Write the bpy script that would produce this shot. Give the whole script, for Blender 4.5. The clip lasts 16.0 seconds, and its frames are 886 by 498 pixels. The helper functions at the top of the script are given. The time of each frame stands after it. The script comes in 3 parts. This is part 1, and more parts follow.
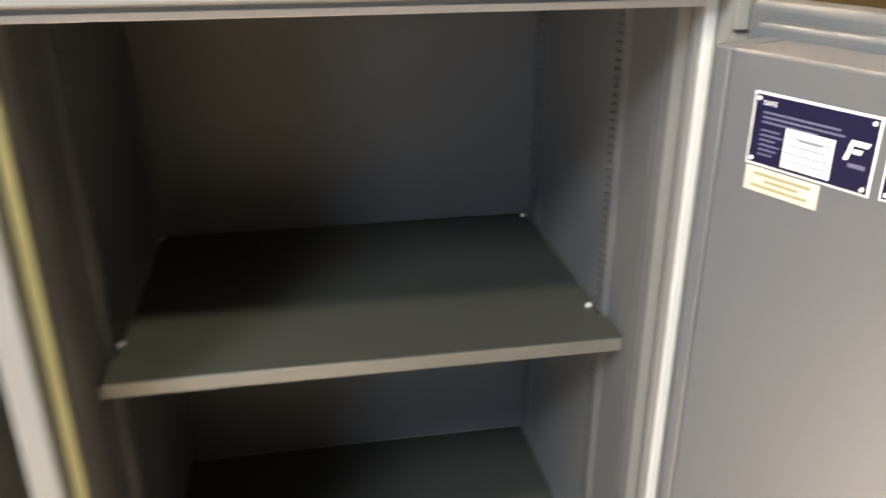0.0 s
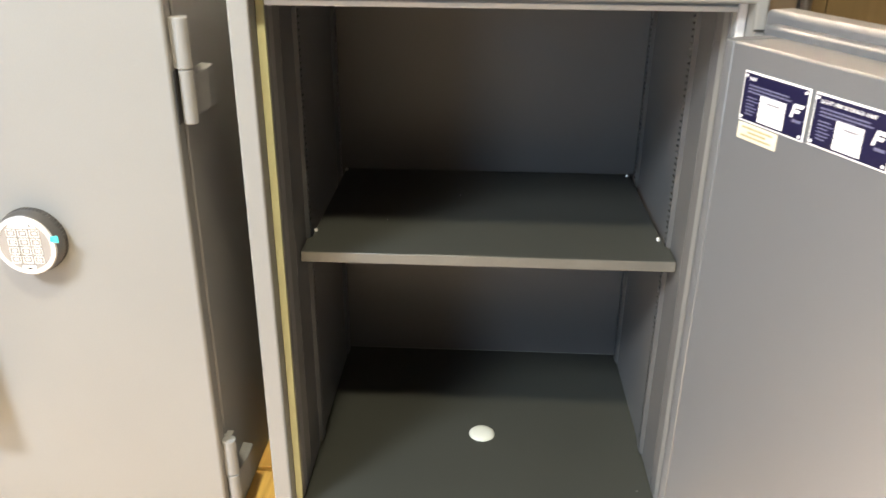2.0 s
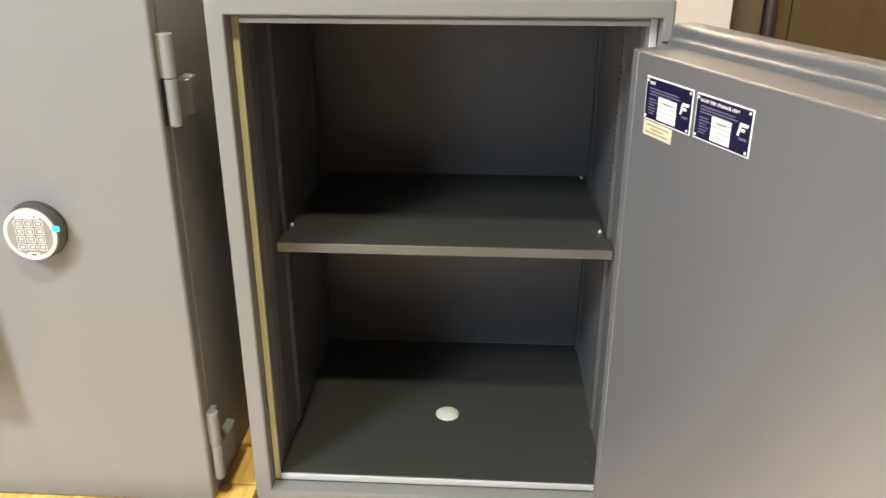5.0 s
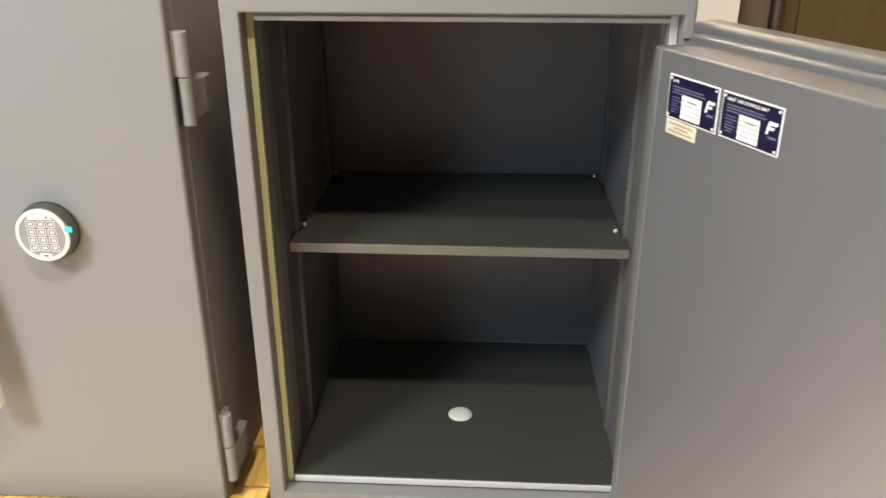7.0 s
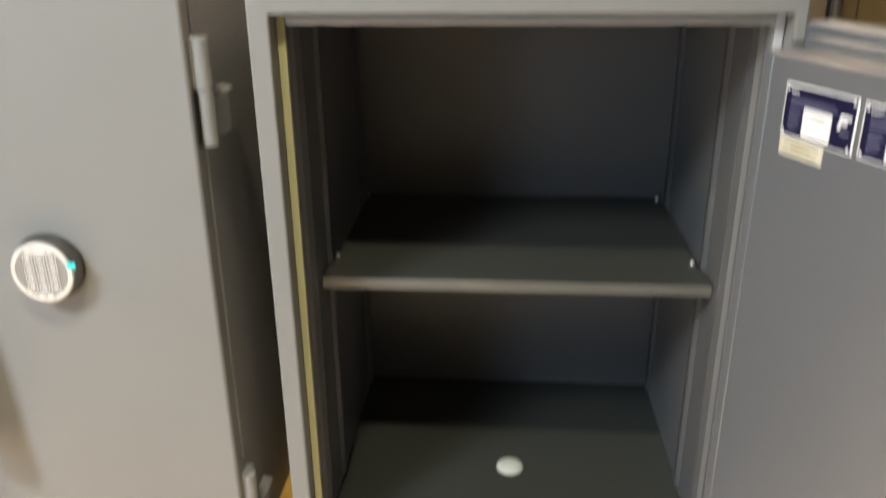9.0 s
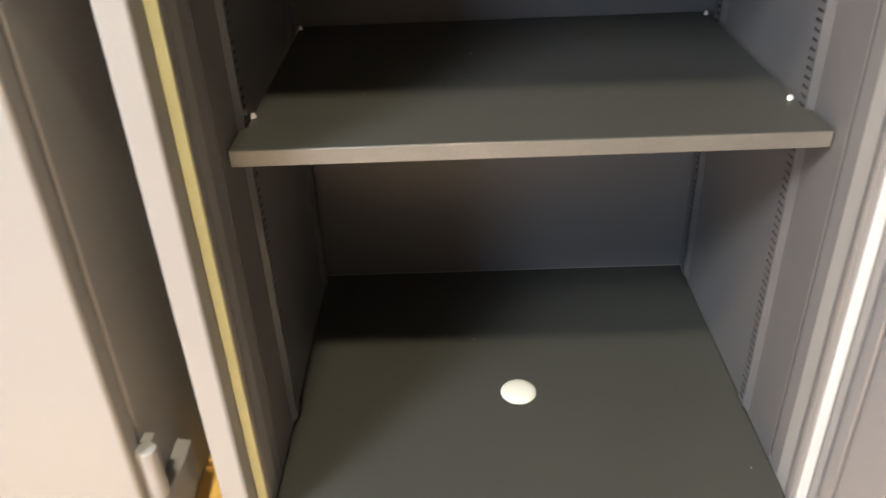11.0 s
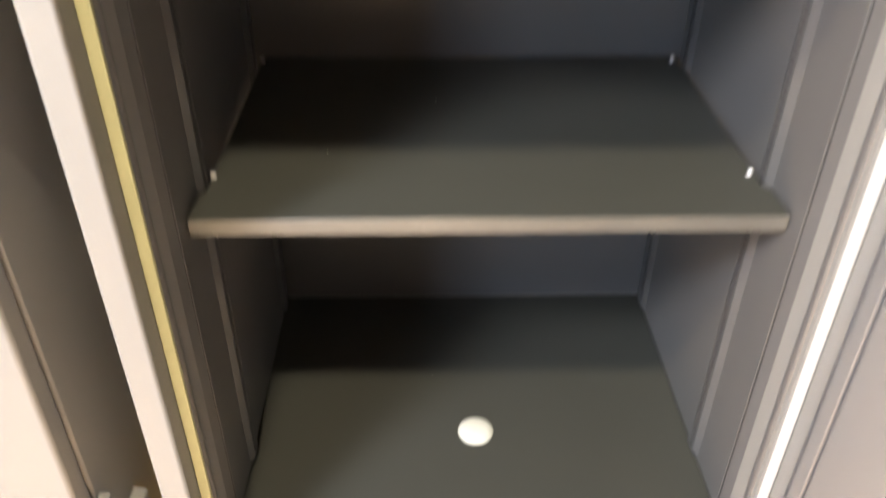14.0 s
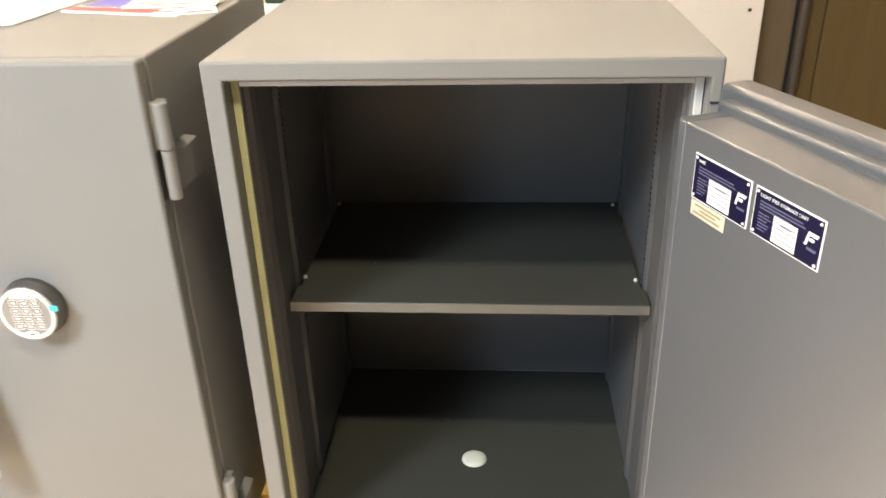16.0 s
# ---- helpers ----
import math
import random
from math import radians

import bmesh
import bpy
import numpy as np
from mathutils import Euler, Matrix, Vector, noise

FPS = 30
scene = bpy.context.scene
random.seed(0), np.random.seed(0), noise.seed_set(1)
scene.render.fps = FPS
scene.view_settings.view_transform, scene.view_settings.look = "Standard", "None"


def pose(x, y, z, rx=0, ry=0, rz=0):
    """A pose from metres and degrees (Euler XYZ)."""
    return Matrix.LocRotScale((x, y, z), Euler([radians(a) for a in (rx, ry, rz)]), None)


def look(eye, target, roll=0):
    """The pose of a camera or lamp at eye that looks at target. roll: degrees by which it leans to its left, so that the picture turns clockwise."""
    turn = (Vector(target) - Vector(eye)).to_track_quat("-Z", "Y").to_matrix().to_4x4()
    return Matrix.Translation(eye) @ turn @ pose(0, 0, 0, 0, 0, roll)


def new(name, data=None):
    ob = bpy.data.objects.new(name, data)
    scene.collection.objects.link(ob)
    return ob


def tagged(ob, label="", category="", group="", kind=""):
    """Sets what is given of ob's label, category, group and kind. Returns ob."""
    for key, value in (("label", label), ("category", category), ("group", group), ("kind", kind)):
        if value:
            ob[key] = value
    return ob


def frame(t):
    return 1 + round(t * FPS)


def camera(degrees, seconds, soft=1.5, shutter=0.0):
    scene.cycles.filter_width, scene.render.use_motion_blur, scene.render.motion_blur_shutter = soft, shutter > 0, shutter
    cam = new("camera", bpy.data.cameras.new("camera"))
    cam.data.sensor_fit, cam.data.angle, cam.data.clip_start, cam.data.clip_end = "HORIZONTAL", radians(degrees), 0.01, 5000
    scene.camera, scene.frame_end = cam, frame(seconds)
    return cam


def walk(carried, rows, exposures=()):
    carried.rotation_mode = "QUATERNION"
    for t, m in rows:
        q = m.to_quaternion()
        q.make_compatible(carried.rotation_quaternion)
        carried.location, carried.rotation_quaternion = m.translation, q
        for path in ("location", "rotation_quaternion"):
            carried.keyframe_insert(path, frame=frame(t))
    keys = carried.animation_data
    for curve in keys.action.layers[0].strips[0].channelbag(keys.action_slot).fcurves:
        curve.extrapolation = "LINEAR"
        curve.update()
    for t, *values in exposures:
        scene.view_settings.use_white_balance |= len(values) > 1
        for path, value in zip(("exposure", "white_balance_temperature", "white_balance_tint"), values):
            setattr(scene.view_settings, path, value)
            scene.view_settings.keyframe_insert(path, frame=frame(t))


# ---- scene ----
cam = camera(57.6, 16.0, soft=1.6, shutter=0.9)
PATH = [
    (0.0, (0.016, 0.032, 1.089), (0.323, 1.838, 0.287), -0.2),
    (0.5, (0.029, -0.084, 1.101), (0.056, 1.747, 0.296), -0.1),
    (1.0, (0.066, -0.191, 1.086), (-0.033, 1.603, 0.208), 1.2),
    (1.5, (0.063, -0.254, 1.108), (-0.025, 1.554, 0.258), 1.6),
    (2.0, (0.053, -0.321, 1.138), (-0.032, 1.501, 0.316), 0.5),
    (2.5, (0.08, -0.349, 1.149), (0.038, 1.48, 0.342), 0.3),
    (3.0, (0.128, -0.389, 1.167), (0.05, 1.444, 0.371), -0.1),
    (3.5, (0.132, -0.418, 1.144), (0.031, 1.417, 0.354), 0.1),
    (4.0, (0.142, -0.451, 1.15), (0.035, 1.388, 0.371), 0.2),
    (6.5, (0.124, -0.466, 1.153), (0.025, 1.373, 0.372), -0.1),
    (7.0, (0.11, -0.451, 1.151), (0.01, 1.385, 0.366), -0.0),
    (7.5, (0.064, -0.412, 1.136), (-0.034, 1.42, 0.339), 0.3),
    (8.0, (0.018, -0.342, 1.175), (-0.07, 1.526, 0.464), 0.1),
    (8.5, (0.014, -0.308, 1.161), (-0.093, 1.588, 0.532), 0.3),
    (9.0, (0.044, -0.29, 1.115), (-0.094, 1.558, 0.363), -0.5),
    (9.2, (0.054, -0.287, 1.09), (-0.099, 1.534, 0.277), -1.2),
    (11.3, (-0.012, 0.145, 0.931), (-0.021, 1.831, -0.144), -2.4),
    (11.5, (-0.018, 0.167, 0.927), (0.01, 1.843, -0.163), -1.6),
    (12.0, (-0.012, 0.188, 0.938), (0.055, 1.847, -0.178), 0.1),
    (12.5, (-0.005, 0.195, 0.923), (0.064, 1.817, -0.245), 0.7),
    (13.0, (0.006, 0.203, 0.919), (0.06, 1.79, -0.297), 0.6),
    (13.5, (0.014, 0.206, 0.925), (0.047, 1.791, -0.294), 0.5),
    (14.0, (0.005, 0.152, 1.036), (0.05, 1.792, -0.108), 0.4),
    (14.5, (0.009, 0.041, 1.153), (0.089, 1.77, 0.151), 1.7),
    (15.0, (0.058, -0.133, 1.228), (0.12, 1.636, 0.296), 2.4),
    (15.5, (0.082, -0.258, 1.254), (0.049, 1.527, 0.352), 0.9),
    (16.0, (0.12, -0.305, 1.275), (-0.024, 1.476, 0.377), -1.7),
]
EXPOSURES = [
    (0.0, 3.23, 6500, 10), (0.5, 3.48, 6500, 10), (1.0, 3.55, 6500, 10), (1.5, 3.48, 6500, 10), (2.0, 3.40, 6500, 10), (3.0, 3.13, 6500, 10),
    (4.0, 3.03, 6500, 10), (6.5, 2.79, 6500, 9), (7.5, 2.81, 6500, 9), (8.0, 2.92, 6500, 9), (8.5, 2.53, 6350, 9), (9.0, 2.63, 6350, 9),
    (11.5, 3.73, 6800, 17), (12.5, 3.78, 6800, 17), (13.5, 3.81, 6800, 17), (14.0, 3.82, 6800, 17), (14.5, 3.68, 6700, 14), (15.0, 3.30, 6500, 10),
    (15.5, 3.23, 6500, 10), (16.0, 2.98, 6500, 10),
]
walk(cam, [(t, look(eye, target, roll)) for t, eye, target, roll in PATH], EXPOSURES)

# ---- world and lamps ----
world = bpy.data.worlds.new("world")
scene.world = world
world.use_nodes = True
sky = world.node_tree.nodes.new("ShaderNodeTexSky")
sky.sky_type, sky.sun_disc = "NISHITA", False
sky.sun_elevation, sky.sun_rotation = radians(33.7), radians(264)
world.node_tree.links.new(sky.outputs[0], world.node_tree.nodes["Background"].inputs[0])
world.node_tree.nodes["Background"].inputs[1].default_value = 0.05
# low sun through the added nearer opening: bright floor patch before the safes
sun_data = bpy.data.lights.new("sun", "SUN")
sun_data.energy, sun_data.angle, sun_data.color = 5.0, radians(0.5), (1.0, 0.90, 0.80)
sun = new("sun", sun_data)
sun.matrix_world = look((-3.0, -0.15, 2.0), (0.0, 0.0, 0.0))


def lamp(name, eye, target, sx, sy, watts, colour):
    data = bpy.data.lights.new(name, "AREA")
    data.shape, data.size, data.size_y, data.energy, data.color = "RECTANGLE", sx, sy, watts, colour
    ob = new(name, data)
    ob.matrix_world = look(eye, target)
    return ob


CEIL = 2.56
WARM, PALE, COOL = (1.0, 0.78, 0.60), (1.0, 0.90, 0.67), (0.58, 0.76, 1.0)
# lights on the ceiling, and the sky in the window far to the left
lamp("tube_light_near", (-0.22, -0.28, CEIL - 0.09), (-0.22, -0.28, 0), 0.24, 0.12, 5.8, PALE)
lamp("panel_light_left", (-1.60, -0.97, CEIL - 0.09), (-1.60, -0.97, 0), 0.6, 0.6, 19, (0.84, 0.92, 1.0))
lamp("tube_light_far", (1.1, -3.3, CEIL - 0.09), (1.1, -3.3, 0), 0.6, 0.10, 0.15, (1.0, 0.84, 0.64))
# Unseen lamp, added to whiten the north wall without lighting the safes.
lamp("wall_fill", (-0.55, 1.98, CEIL - 0.09), (-0.55, 2.45, 2.18), 4.5, 0.10, 27, WARM)
lamp("window_light", (-2.86, -3.75, 1.45), (0.3, 0.7, 0.7), 1.3, 1.2, 10, COOL)


# ---- materials ----
def material(name, base, rough=0.5, metal=0.0, vary=0.12, scale=6.0, grain=220.0, bump=0.04, spec=0.5, tint=None, coat=0.0, spread=0.08):
    """Base colour with cloudy and fine variation, uneven gloss and a fine relief."""
    m = bpy.data.materials.new(name)
    m.use_nodes = True
    t = m.node_tree
    b = t.nodes["Principled BSDF"]
    co = t.nodes.new("ShaderNodeTexCoord")
    big = t.nodes.new("ShaderNodeTexNoise")
    big.inputs["Scale"].default_value, big.inputs["Detail"].default_value = scale, 5
    fine = t.nodes.new("ShaderNodeTexNoise")
    fine.inputs["Scale"].default_value, fine.inputs["Detail"].default_value = grain, 3
    for n in (big, fine):
        t.links.new(co.outputs["Object"], n.inputs["Vector"])
    ramp = t.nodes.new("ShaderNodeValToRGB")
    dark = [c * (1 - vary) for c in base]
    lite = [min(1, c * (1 + vary)) for c in (tint or base)]
    ramp.color_ramp.elements[0].position, ramp.color_ramp.elements[1].position = 0.3, 0.7
    ramp.color_ramp.elements[0].color, ramp.color_ramp.elements[1].color = (*dark, 1), (*lite, 1)
    mix = t.nodes.new("ShaderNodeMix")
    mix.data_type = "FLOAT"
    mix.inputs[0].default_value = 0.3
    t.links.new(big.outputs["Fac"], mix.inputs[2])
    t.links.new(fine.outputs["Fac"], mix.inputs[3])
    t.links.new(mix.outputs[0], ramp.inputs[0])
    t.links.new(ramp.outputs[0], b.inputs["Base Color"])
    rr = t.nodes.new("ShaderNodeMapRange")
    rr.inputs[3].default_value, rr.inputs[4].default_value = max(0.02, rough - spread), min(1, rough + spread)
    t.links.new(big.outputs["Fac"], rr.inputs[0])
    t.links.new(rr.outputs[0], b.inputs["Roughness"])
    b.inputs["Metallic"].default_value = metal
    b.inputs["Specular IOR Level"].default_value = spec
    b.inputs["Coat Weight"].default_value = coat
    if bump:
        bp = t.nodes.new("ShaderNodeBump")
        bp.inputs["Strength"].default_value, bp.inputs["Distance"].default_value = bump, 0.002
        t.links.new(fine.outputs["Fac"], bp.inputs["Height"])
        t.links.new(bp.outputs[0], b.inputs["Normal"])
    return m


def wood(name, dark, lite, rough=0.5, stretch=(2, 30, 30)):
    m = bpy.data.materials.new(name)
    m.use_nodes = True
    t = m.node_tree
    b = t.nodes["Principled BSDF"]
    co = t.nodes.new("ShaderNodeTexCoord")
    mp = t.nodes.new("ShaderNodeMapping")
    mp.inputs["Scale"].default_value = stretch
    n = t.nodes.new("ShaderNodeTexNoise")
    n.inputs["Scale"].default_value, n.inputs["Detail"].default_value, n.inputs["Distortion"].default_value = 2.0, 6, 0.6
    info = t.nodes.new("ShaderNodeObjectInfo")
    add = t.nodes.new("ShaderNodeVectorMath")
    t.links.new(co.outputs["Object"], add.inputs[0])
    t.links.new(info.outputs["Random"], add.inputs[1])
    t.links.new(add.outputs[0], mp.inputs[0])
    t.links.new(mp.outputs[0], n.inputs["Vector"])
    ramp = t.nodes.new("ShaderNodeValToRGB")
    ramp.color_ramp.elements[0].position, ramp.color_ramp.elements[1].position = 0.35, 0.65
    ramp.color_ramp.elements[0].color, ramp.color_ramp.elements[1].color = (*dark, 1), (*lite, 1)
    t.links.new(n.outputs["Fac"], ramp.inputs[0])
    t.links.new(ramp.outputs[0], b.inputs["Base Color"])
    b.inputs["Roughness"].default_value = rough
    bp = t.nodes.new("ShaderNodeBump")
    bp.inputs["Strength"].default_value, bp.inputs["Distance"].default_value = 0.15, 0.002
    t.links.new(n.outputs["Fac"], bp.inputs["Height"])
    t.links.new(bp.outputs[0], b.inputs["Normal"])
    return m


GREY = material("grey_powder_coat", (0.212, 0.210, 0.203), 0.56, spec=0.3, vary=0.05, scale=3, grain=420, bump=0.10)
# The safe's body grey, darkened to put its inner shade into the colour.
SHADESATIN = material("shaded_satin_grey", (0.100, 0.099, 0.099), 0.38, vary=0.05, scale=3, grain=420, bump=0.05)
# Body grey made darker and bluer: the door's shade is in the colour.
SHADEGREY = material("shaded_cool_grey", (0.100, 0.104, 0.112), 0.34, vary=0.04, scale=3, grain=420, bump=0.05, spec=0.9, spread=0.03)
# Shelf grey made paler, painting in the light its front edge catches.
EDGE = material("lit_edge_grey", (0.118, 0.113, 0.100), 0.34, vary=0.15, scale=12, grain=300, spread=0.04)
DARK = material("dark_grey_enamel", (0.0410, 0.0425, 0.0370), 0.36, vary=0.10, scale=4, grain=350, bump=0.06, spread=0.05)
SEAL_Y = material("yellow_seal", (0.35, 0.352, 0.20), 0.6, vary=0.08, grain=150)
SEAL_W = material("pale_seal", (0.52, 0.52, 0.515), 0.40, vary=0.05, grain=150)
SEAL_G = material("grey_seal", (0.42, 0.42, 0.415), 0.22, vary=0.08, grain=150, spread=0.03)
# Also fills slots, slits and gaps, where its black stands for shade.
BLACK = material("black_rubber_and_shade", (0.02, 0.02, 0.02), 0.6)
STEEL = material("bright_steel", (0.72, 0.71, 0.68), 0.22, 1.0, vary=0.05, bump=0.02)
CHROME = material("satin_chrome", (0.80, 0.79, 0.77), 0.22, 0.45, vary=0.10, scale=60, bump=0.0, spread=0.03)
GUNMETAL = material("dark_metal", (0.20, 0.19, 0.18), 0.34, 0.9, vary=0.08, bump=0.02, spread=0.04)
MEMBRANE = material("grey_membrane", (0.26, 0.24, 0.225), 0.22, vary=0.05, bump=0.02, spread=0.03)
KEYLINE = material("pale_print", (0.70, 0.69, 0.66), 0.5, vary=0.03, bump=0.0)
CYAN = material("cyan_film", (0.05, 0.62, 0.60), 0.35, vary=0.04, bump=0.0)
NAVY = material("navy_plate", (0.007, 0.006, 0.030), 0.42, vary=0.1, bump=0.01, spec=0.25)
WHITE = material("white_print", (0.80, 0.80, 0.80), 0.4, vary=0.03, bump=0.0)
PRINT = material("lilac_print", (0.12, 0.12, 0.20), 0.4, vary=0.05, bump=0.0)
GREYPRINT = material("grey_print", (0.22, 0.22, 0.25), 0.5, vary=0.05, bump=0.0)
CREAM = material("cream_label", (0.55, 0.52, 0.42), 0.4, vary=0.08, scale=40, bump=0.0)
OLIVEPRINT = material("olive_print", (0.30, 0.26, 0.14), 0.5, vary=0.05, bump=0.0)
CAPW = material("white_plastic", (0.53, 0.54, 0.48), 0.35, vary=0.03, bump=0.02)
# For walls out of view: brown kept dark to hold down bounced light.
DARKWALL = material("dark_wall_brown", (0.14, 0.10, 0.06), 0.6, vary=0.2, scale=2, grain=40)
PLASTER = material("white_plaster", (0.82, 0.81, 0.77), 0.8, vary=0.03, scale=2, grain=60, bump=0.08)
# Ceiling out of view, dimmed so that less light bounces off it.
CEILINGM = material("dim_ceiling_tone", (0.30, 0.28, 0.25), 0.8, vary=0.08, scale=2, grain=60, bump=0.08)
# Floor out of view; its warm tone is set to bounce light upwards.
FLOORM = material("warm_bounce_floor", (0.38, 0.295, 0.20), 0.6, vary=0.15, scale=2, grain=90, bump=0.08)
LAMINATE = material("white_laminate", (0.82, 0.81, 0.78), 0.4, vary=0.03, bump=0.02)
PAPER = material("white_paper", (0.84, 0.84, 0.82), 0.7, vary=0.03, bump=0.05)
CREAMPAPER = material("cream_paper", (0.78, 0.72, 0.52), 0.7, vary=0.05, bump=0.05)
RED = material("red_plastic", (0.62, 0.03, 0.025), 0.32, vary=0.08, bump=0.02)
SOFTBLACK = material("black_grip_print_shadow", (0.03, 0.028, 0.026), 0.5, vary=0.1)
BLUEINK = material("blue_ink", (0.14, 0.14, 0.55), 0.5, vary=0.1, bump=0.0)
REDINK = material("red_ink", (0.65, 0.05, 0.06), 0.5, vary=0.1, bump=0.0)
GREENDARK = material("dark_green_plastic", (0.02, 0.045, 0.035), 0.4, vary=0.1)
IVORY = material("ivory_plastic", (0.70, 0.64, 0.47), 0.45, vary=0.06)
PINE = wood("pallet_pine", (0.52, 0.29, 0.06), (0.78, 0.52, 0.14), 0.55, (30, 2, 30))
BROWN = wood("brown_veneer", (0.118, 0.083, 0.033), (0.138, 0.098, 0.042), 0.42, (10, 10, 1))
TAUPE = wood("taupe_panel", (0.135, 0.104, 0.064), (0.16, 0.124, 0.08), 0.5, (10, 10, 1))
YELLOWWOOD = wood("yellow_board", (0.70, 0.54, 0.24), (0.80, 0.65, 0.34), 0.5, (10, 10, 1))
YELLOWPALE = wood("pale_yellow_board", (0.78, 0.66, 0.36), (0.84, 0.74, 0.46), 0.5, (10, 10, 1))
TUBE = bpy.data.materials.new("lit_diffuser")
TUBE.use_nodes = True
TUBE.node_tree.nodes["Principled BSDF"].inputs["Emission Color"].default_value = (1, 0.9, 0.75, 1)
TUBE.node_tree.nodes["Principled BSDF"].inputs["Emission Strength"].default_value = 0.3


# ---- mesh helpers ----
def box(bm, x0, y0, z0, x1, y1, z1):
    v = [bm.verts.new((x, y, z)) for x in (x0, x1) for y in (y0, y1) for z in (z0, z1)]
    for f in ((0, 1, 3, 2), (4, 6, 7, 5), (0, 4, 5, 1), (2, 3, 7, 6), (0, 2, 6, 4), (1, 5, 7, 3)):
        bm.faces.new([v[i] for i in f])
    return bm


def round_edges(bm, width, segs=2, angle=30):
    bmesh.ops.recalc_face_normals(bm, faces=bm.faces[:])
    edges = [e for e in bm.edges if len(e.link_faces) == 2 and e.calc_face_angle(0) > radians(angle)]
    made = bmesh.ops.bevel(bm, geom=edges, offset=width, segments=segs, profile=0.5, affect="EDGES", clamp_overlap=True)
    for f in made["faces"]:
        f.smooth = True
    return bm


def rbox(x0, y0, z0, x1, y1, z1, r=0.002, segs=2):
    return round_edges(box(bmesh.new(), x0, y0, z0, x1, y1, z1), r, segs)


def prism(bm, pts, a, b, axis=2):
    """A closed outline pushed from a to b along an axis; pts hold the other two coordinates in order."""
    def at(p, h):
        q = list(p)
        q.insert(axis, h)
        return q
    lo = [bm.verts.new(at(p, a)) for p in pts]
    hi = [bm.verts.new(at(p, b)) for p in pts]
    bm.faces.new(lo)
    bm.faces.new(hi[::-1])
    for i in range(len(pts)):
        j = (i + 1) % len(pts)
        bm.faces.new((lo[j], lo[i], hi[i], hi[j]))
    bmesh.ops.recalc_face_normals(bm, faces=bm.faces[:])
    return bm


def lathe(profile, n=32, axis="z"):
    """A turned solid from (radius, height) pairs."""
    bm = bmesh.new()
    rings = []
    for r, h in profile:
        ring = []
        for i in range(n):
            a = 2 * math.pi * i / n
            p = (r * math.cos(a), r * math.sin(a), h)
            ring.append(bm.verts.new(p if axis == "z" else (p[0], -p[2], p[1])))
        rings.append(ring)
    for a, b in zip(rings, rings[1:]):
        for i in range(n):
            j = (i + 1) % n
            bm.faces.new((a[i], a[j], b[j], b[i])).smooth = True
    bm.faces.new(rings[0][::-1])
    bm.faces.new(rings[-1])
    bmesh.ops.recalc_face_normals(bm, faces=bm.faces[:])
    for e in bm.edges:
        e.smooth = e.calc_face_angle(0) < radians(35)
    return bm


def loft(rects, close_start=True, close_end=True):
    """Skin through upright rectangles (x0, x1, z0, z1, y)."""
    bm = bmesh.new()
    rings = [[bm.verts.new(p) for p in ((x0, y, z0), (x1, y, z0), (x1, y, z1), (x0, y, z1))] for x0, x1, z0, z1, y in rects]
    for a, b in zip(rings, rings[1:]):
        for i in range(4):
            j = (i + 1) % 4
            bm.faces.new((a[i], a[j], b[j], b[i]))
    if close_start:
        bm.faces.new(rings[0][::-1])
    if close_end:
        bm.faces.new(rings[-1])
    bmesh.ops.recalc_face_normals(bm, faces=bm.faces[:])
    return bm


def mesh_of(name, bm, mat):
    bmesh.ops.recalc_face_normals(bm, faces=bm.faces[:])
    me = bpy.data.meshes.new(name)
    bm.to_mesh(me)
    bm.free()
    me.materials.append(mat)
    return me


def part(name, bm, mat, parent, label="", m=None):
    ob = new(name, mesh_of(name, bm, mat))
    ob.parent = parent
    if m is not None:
        ob.matrix_basis = m
    if label:
        tagged(ob, label)
    return ob


def thing(name, label, category, at=(0, 0, 0), rz=0, group="", kind=""):
    ob = new(name)
    ob.empty_display_size = 0.05
    ob.matrix_basis = pose(*at, 0, 0, rz)
    return tagged(ob, label, category, group, kind)


def solid(name, bm, mat, label, category, group="", kind=""):
    return tagged(new(name, mesh_of(name, bm, mat)), label, category, group, kind)


def written(name, text, size, mat, parent, m, label=""):
    """Raised lettering in the built-in font, in the plane y = 0, read from -y."""
    cu = bpy.data.curves.new(name, "FONT")
    cu.body, cu.size, cu.extrude, cu.space_character = text, size, 0.0002, 1.12
    tmp = bpy.data.objects.new(name, cu)
    scene.collection.objects.link(tmp)
    me = bpy.data.meshes.new_from_object(tmp.evaluated_get(bpy.context.evaluated_depsgraph_get()))
    bpy.data.objects.remove(tmp)
    me.materials.clear()
    me.materials.append(mat)
    ob = new(name, me)
    ob.parent, ob.matrix_basis = parent, m @ pose(0, 0, 0, 90, 0, 0)
    if label:
        tagged(ob, label)
    return ob


# ---- the room ----
RX0, RX1, RY0, RY1 = -2.9, 2.4, -4.8, 2.45


